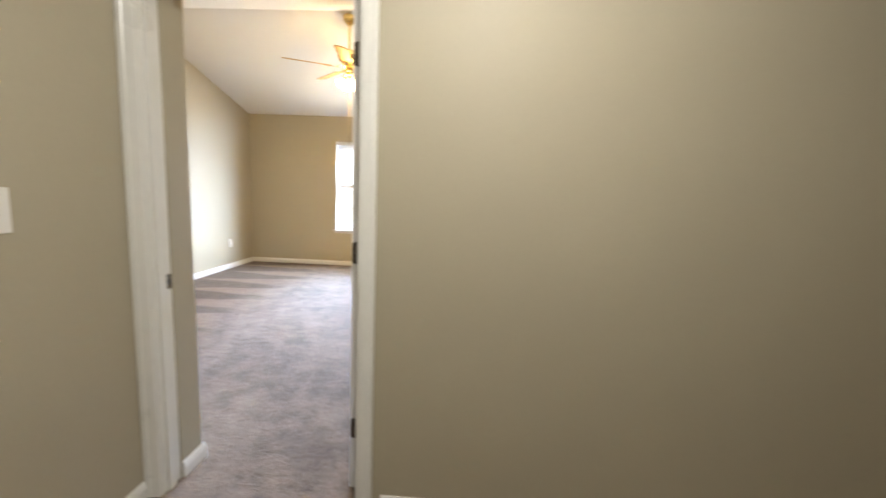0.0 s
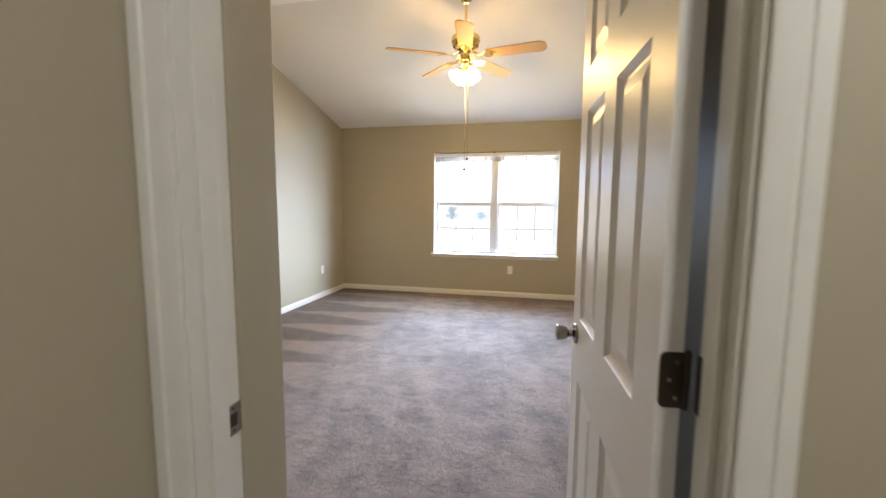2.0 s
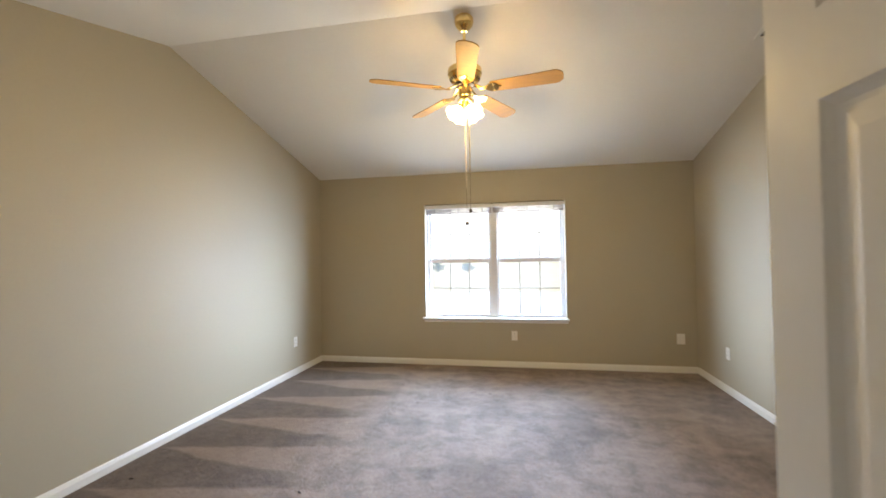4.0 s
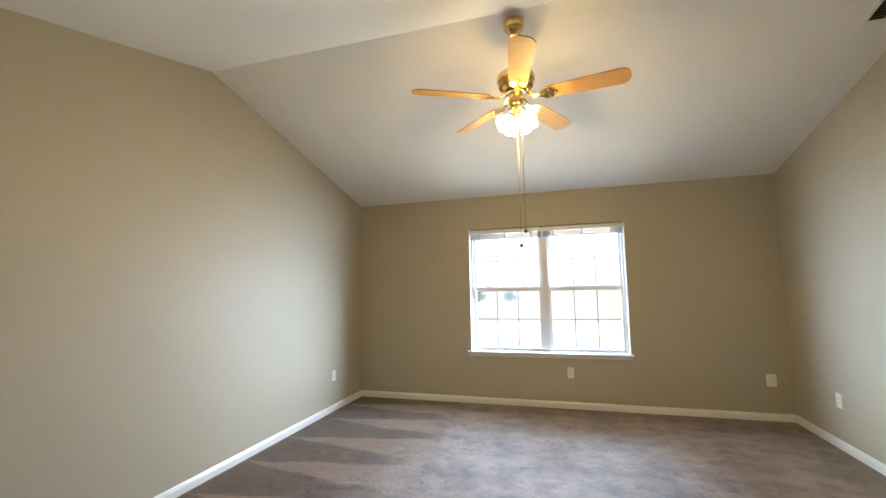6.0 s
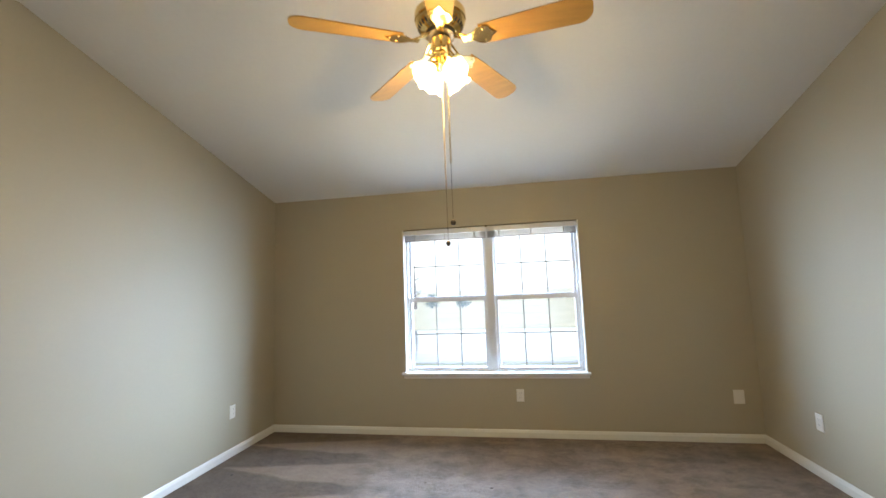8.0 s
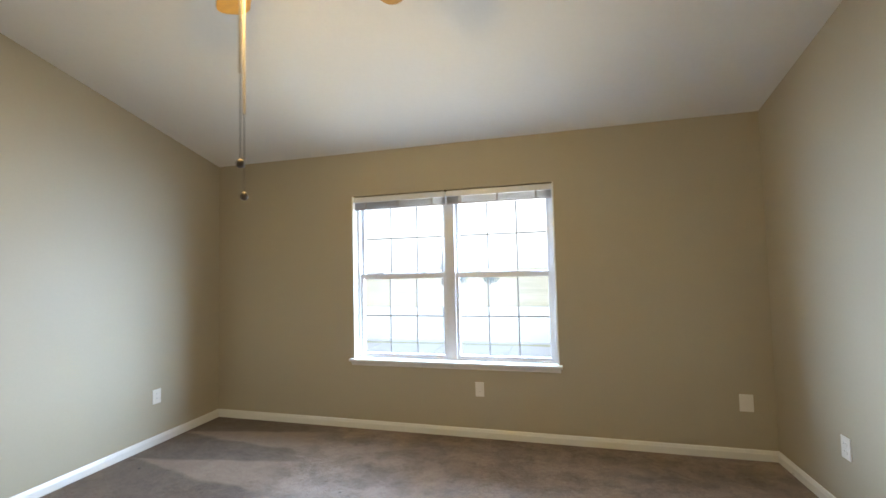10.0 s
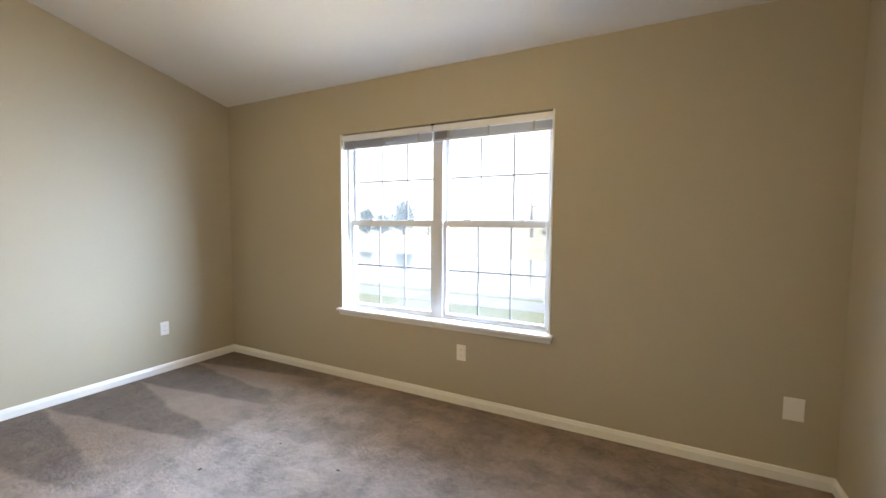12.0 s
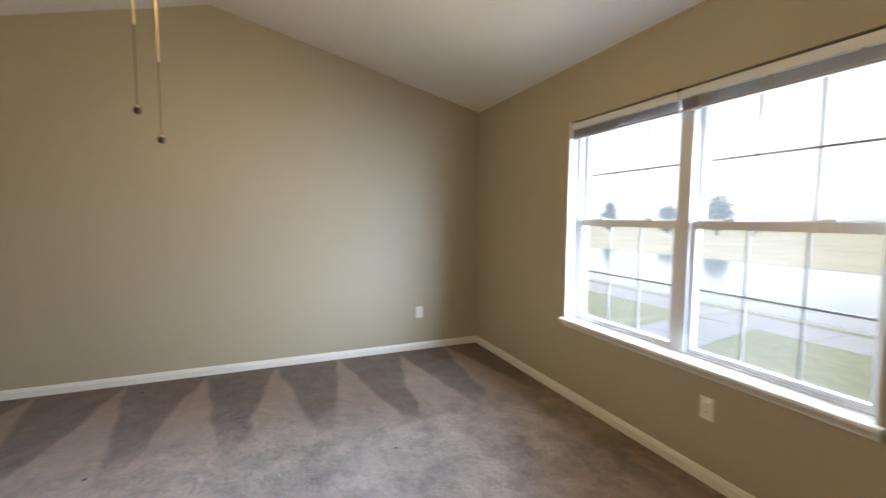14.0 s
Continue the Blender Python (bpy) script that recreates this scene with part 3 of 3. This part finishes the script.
for k in range(4):
    a = 45 + 90 * k
    m = pose(0, 0, 2.430, 0, 0, a) @ pose(0.026, 0, 0.0, 0, 138, 0)
    arm = part("lamp_arm", lathe(B(), [(0, -0.03), (0.009, -0.03), (0.009, 0.012), (0.021, 0.016), (0.023, 0.040), (0.020, 0.044), (0, 0.044)], 20, m), BRASS, fan, smooth=True)
    bm = B()
    seg = 36
    prof = [(0.018, 0.034), (0.022, 0.044), (0.032, 0.058), (0.041, 0.072), (0.046, 0.086), (0.050, 0.097), (0.058, 0.106), (0.060, 0.110)]
    rings = []
    for i, (r, z) in enumerate(prof):
        f = max(0, i - 4) / 3
        rings.append([bm.verts.new(m @ Vector(((r + 0.004 * f * math.cos(6 * t)) * math.cos(t), (r + 0.004 * f * math.cos(6 * t)) * math.sin(t), z - 0.006 * f * math.cos(6 * t)))) for t in (2 * math.pi * q / seg for q in range(seg))])
    for r0, r1 in zip(rings, rings[1:]):
        for q in range(seg):
            bm.faces.new((r0[q], r1[q], r1[(q + 1) % seg], r0[(q + 1) % seg]))
    bmesh.ops.solidify(bm, geom=bm.faces[:], thickness=0.003)
    sh = part("shade", bm, SHADE, arm, "glowing frosted tulip glass shade", smooth=True)
    bulb = new("bulb_light", bpy.data.lights.new("bulb_light", "POINT"))
    bulb.data.energy, bulb.data.color, bulb.data.shadow_soft_size = BULB_WATTS, (1.0, 0.68, 0.27), 0.032
    bulb.matrix_world = pose(FX, FY, 0) @ m @ pose(0, 0, 0.082)
for x, y, z0, z1, zb in ((0.033, -0.062, 2.48, 1.945, 1.686), (0.0, -0.008, 2.45, 1.85, 1.605)):
    bm = tube(B(), (x, y, z1), (x, y, z0), 0.0038, seg=10)
    ch = part("pull_chain", bm, CORD, fan, "thin pull chain")
    tube_b = tube(B(), (x, y, zb + 0.01), (x, y, z1), 0.0011, seg=6)
    part("thread", tube_b, BRONZE, ch)
    part("bob", lathe(B(), [(0, 0.014), (0.004, 0.013), (0.009, 0.008), (0.0115, 0.0), (0.009, -0.009), (0.004, -0.012), (0, -0.0125)], 16, pose(x, y, zb)), BRONZE, ch, smooth=True)


# ---- outlets, switch, vent ----
def outlet(m, label="white duplex outlet in the wall", w=0.070, h=0.115, blank=False):
    """Local frame: the wall is the plane y = 0 and the room lies towards -y."""
    o = thing("outlet" if not blank else "cable_plate", m, label, "outlet" if not blank else "wall plate", "wall outlets")
    part("cover_plate", box(B(), -w / 2, w / 2, -0.006, 0.0, -h / 2, h / 2, 0.002), PLATE, o)
    if not blank:
        for s in (-1, 1):
            prof = [(0.0165 * math.cos(t), s * 0.020 + 0.0135 * max(-0.8, min(0.8, math.sin(t) * 1.2))) for t in (2 * math.pi * q / 20 for q in range(20))]
            face = part("socket", prism(B(), prof, 1, -0.0085, -0.0055), PLATE, o)
            for dx in (-0.006, 0.006):
                part("slot", box(B(), dx - 0.001, dx + 0.001, -0.0089, -0.0084, s * 0.020, s * 0.020 + 0.007), DARK, face)
        part("screw", lathe(B(), [(0.003, 0), (0.0025, 0.001), (0, 0.0012)], 10, pose(0, -0.006, 0, 90, 0, 0)), PLATE, o)
    else:
        for z in (-0.03, 0.03):
            part("screw", lathe(B(), [(0.003, 0), (0.0025, 0.001), (0, 0.0012)], 10, pose(0, -0.006, z, 90, 0, 0)), PLATE, o)
    return o


outlet(pose(-0.718, YN, 0.396))
outlet(pose(XW, 6.394, 0.396, 0, 0, 90))
outlet(pose(XE, 6.345, 0.396, 0, 0, -90))
outlet(pose(1.156, YN, 0.396), "plain white blank cable plate on the wall", 0.086, 0.118, True)

sw = thing("light_switch", pose(XH, 1.282, 1.193, 0, 0, 90), "white toggle light switch beside the door frame", "light switch")
part("cover_plate", box(B(), -0.0395, 0.0395, -0.006, 0, -0.062, 0.062, 0.002), PLATE, sw)
part("toggle", prism(B(), [(-0.006, -0.009), (-0.006, 0.010), (-0.018, 0.013), (-0.018, 0.005)], 0, -0.0045, 0.0045), PLATE, sw)
part("toggle_slot", box(B(), -0.0068, 0.0068, -0.0064, -0.0055, -0.0128, 0.0128), DARK, sw)
for z in (-0.03, 0.03):
    part("screw", lathe(B(), [(0.003, 0), (0.0025, 0.001), (0, 0.0012)], 10, pose(0, -0.006, z, 90, 0, 0)), PLATE, sw)

vy, vx = 5.02, 1.12
vent = thing("ceiling_vent", pose(vx, vy, roof(vy), -math.degrees(math.atan(SLOPE)), 0, 0), "brown metal air register in the sloping ceiling", "vent")
bm = B()
hw, hl = 0.068, 0.175
box(bm, -hw, -hw + 0.027, -hl, hl, -0.008, 0.001, 0.002)
box(bm, hw - 0.027, hw, -hl, hl, -0.008, 0.001, 0.002)
box(bm, -hw + 0.027, hw - 0.027, -hl, -hl + 0.027, -0.008, 0.001, 0.002)
box(bm, -hw + 0.027, hw - 0.027, hl - 0.027, hl, -0.008, 0.001, 0.002)
part("frame", bm, WHITE, vent, "white painted register frame")
part("backing", box(B(), -hw + 0.027, hw - 0.027, -hl + 0.027, hl - 0.027, -0.0012, 0.001), DARK, vent)
for k in range(14):
    y = -hl + 0.032 + k * (2 * hl - 0.064) / 13
    bm = box(B(), -hw + 0.027, hw - 0.027, -0.006, 0.006, -0.0006, 0.0006)
    bm.transform(pose(0, y, -0.0055, 40, 0, 0))
    part("slat", bm, VENT, vent)

# ---- hall lamp behind the walker ----
hl_ = thing("ceiling_lamp", pose(0.32, 0.68, 2.46), "round flush ceiling lamp with a frosted bowl", "ceiling lamp")
part("base", lathe(B(), [(0, 0), (0.14, 0), (0.14, -0.02), (0, -0.02)], 32), BRASS, hl_, smooth=True)
HALLGLOW = glow_mat("hall_lamp_bowl", (1.0, 0.98, 0.92), 18.5)
part("bowl", lathe(B(), [(0, -0.020), (0.135, -0.021), (0.135, -0.04), (0.11, -0.075), (0.06, -0.098), (0, -0.105)], 32), HALLGLOW, hl_, smooth=True)

# ---- outdoors ----
GZ = -0.30
R = 900.0
bm = B()
for a, b, c, d in ((-R, R, -R, 13.0), (-R, R, 24.0, 1.5 * R), (-R, -60, 13.0, 24.0), (60, R, 13.0, 24.0)):
    bm.faces.new([bm.verts.new(p) for p in ((a, c, GZ), (b, c, GZ), (b, d, GZ), (a, d, GZ))])
for c, z0, d, z1 in ((23.0, GZ - 0.16, 24.0, GZ), (13.0, GZ - 0.02, 13.0, GZ - 0.4)):
    bm.faces.new([bm.verts.new(p) for p in ((-60, c, z0), (60, c, z0), (60, d, z1), (-60, d, z1))])
lawn = setting("ground", bm, GRASS, "mown lawn with a dry yellow far bank", "grass")
lawn.data.materials.append(DRY)
for k in (1, 4, 5):
    lawn.data.polygons[k].material_index = 1
bm = B()
box(bm, -60, 60, 13.0, 24.0, GZ - 0.4, GZ - 0.12)
setting("water", bm, WATER, "calm pale pond that mirrors the sky", "pond")
bm = B()
box(bm, -60, 60, 12.86, 13.02, GZ - 0.45, GZ + 0.02, 0.01)
setting("pond_edge", bm, CONCRETE, "concrete rim along the pond", "kerb")
path = thing("pavement", Matrix(), "grey concrete garden path laid in slabs", "path", kind="structure")
for i in range(26):
    x = -22 + i * 1.5
    part("slab", box(B(), x + 0.006, x + 1.494, 11.72, 12.62, GZ - 0.1, GZ + 0.012, 0.006), CONCRETE, path)
for i in range(3):
    bm = box(B(), -0.5, 0.5, 0.006, 1.294, GZ - 0.1, GZ + 0.010, 0.006)
    bm.transform(pose(-3.0 - 0.24 * i, 7.75 + 1.3 * i, 0, 0, 0, 10))
    part("slab", bm, CONCRETE, path)


def tree(x, y, h, w, seed, thin=False):
    rnd = random.Random(seed)
    t = thing("tree", pose(x, y, GZ), "small bare young tree on the far bank" if thin else "dark green bushy tree on the far bank", "tree", "trees on the far bank")
    bm = tube(B(), (0, 0, -0.05), (rnd.uniform(-.1, .1), 0, h * 0.9), 0.035 * h, 0.006 * h, 10)
    tips = []
    for i in range(26 if not thin else 16):
        z = h * rnd.uniform(0.06, 0.88)
        a = rnd.uniform(0, 6.28)
        r = w * (1.05 - z / h) * rnd.uniform(0.55, 1.0) + 0.1
        q = (r * math.cos(a), r * math.sin(a), z + r * 0.35)
        tube(bm, (0, 0, z), q, 0.010 * h, 0.003 * h, 6)
        tips.append((z, a, r))
    part("trunk", bm, BARK, t)
    verts, faces = [], []
    for z, a, r in tips:
        for k in range(9 if thin else 55):
            f = rnd.uniform(0.25, 1.1)
            c = Vector((r * f * math.cos(a), r * f * math.sin(a), z + r * f * 0.35)) + Vector((rnd.gauss(0, .16), rnd.gauss(0, .16), rnd.gauss(0, .12))) * w
            sz = rnd.uniform(0.04, 0.10) * w
            u = Vector((rnd.gauss(0, 1), rnd.gauss(0, 1), rnd.gauss(0, 1))).normalized()
            v = u.orthogonal().normalized()
            b = len(verts)
            verts += [c - u * sz, c + v * sz * 0.6, c + u * sz, c - v * sz * 0.6]
            faces.append((b, b + 1, b + 2, b + 3))
    me = bpy.data.meshes.new("crown")
    me.from_pydata(verts, [], faces)
    me.materials.append(LEAF)
    ob = new("crown", me)
    ob.parent = t


for i, (x, y, h, w, thin) in enumerate(((-41.3, 46, 3.8, 1.5, False), (-32.6, 46, 3.2, 1.7, False), (-30.9, 47, 2.6, 1.3, False), (-27.0, 46, 4.2, 1.9, False), (-23.6, 46, 2.4, 0.6, True), (-11.4, 46, 5.2, 1.0, True), (-9.6, 46, 1.5, 0.8, False), (-6.1, 44, 1.1, 0.8, False))):
    tree(x, y, h, w, 11 + i, thin)


# ---- lint on the carpet ----
LINT = mat("dark_lint", (0.05, 0.04, 0.035), 0.9, var=0.2)
for i, (x, y, r) in enumerate(((-3.05, 4.085, 0.018), (-1.915, 4.115, 0.016), (-0.945, 6.01, 0.016), (-3.0, 6.03, 0.016), (-1.60, 5.665, 0.013), (-1.43, 6.05, 0.010))):
    rnd = random.Random(40 + i)
    bm = B()
    bmesh.ops.create_icosphere(bm, subdivisions=1, radius=1.0)
    for v in bm.verts:
        v.co *= rnd.uniform(0.7, 1.25)
    bm.transform(pose(x, y, 0.014, 0, 0, rnd.uniform(0, 180)) @ Matrix.Diagonal((r, r * 0.45, r * 0.25, 1)))
    tagged(part("lint", bm, LINT), "tiny dark shred of lint on the carpet", "lint", "lint on the carpet")
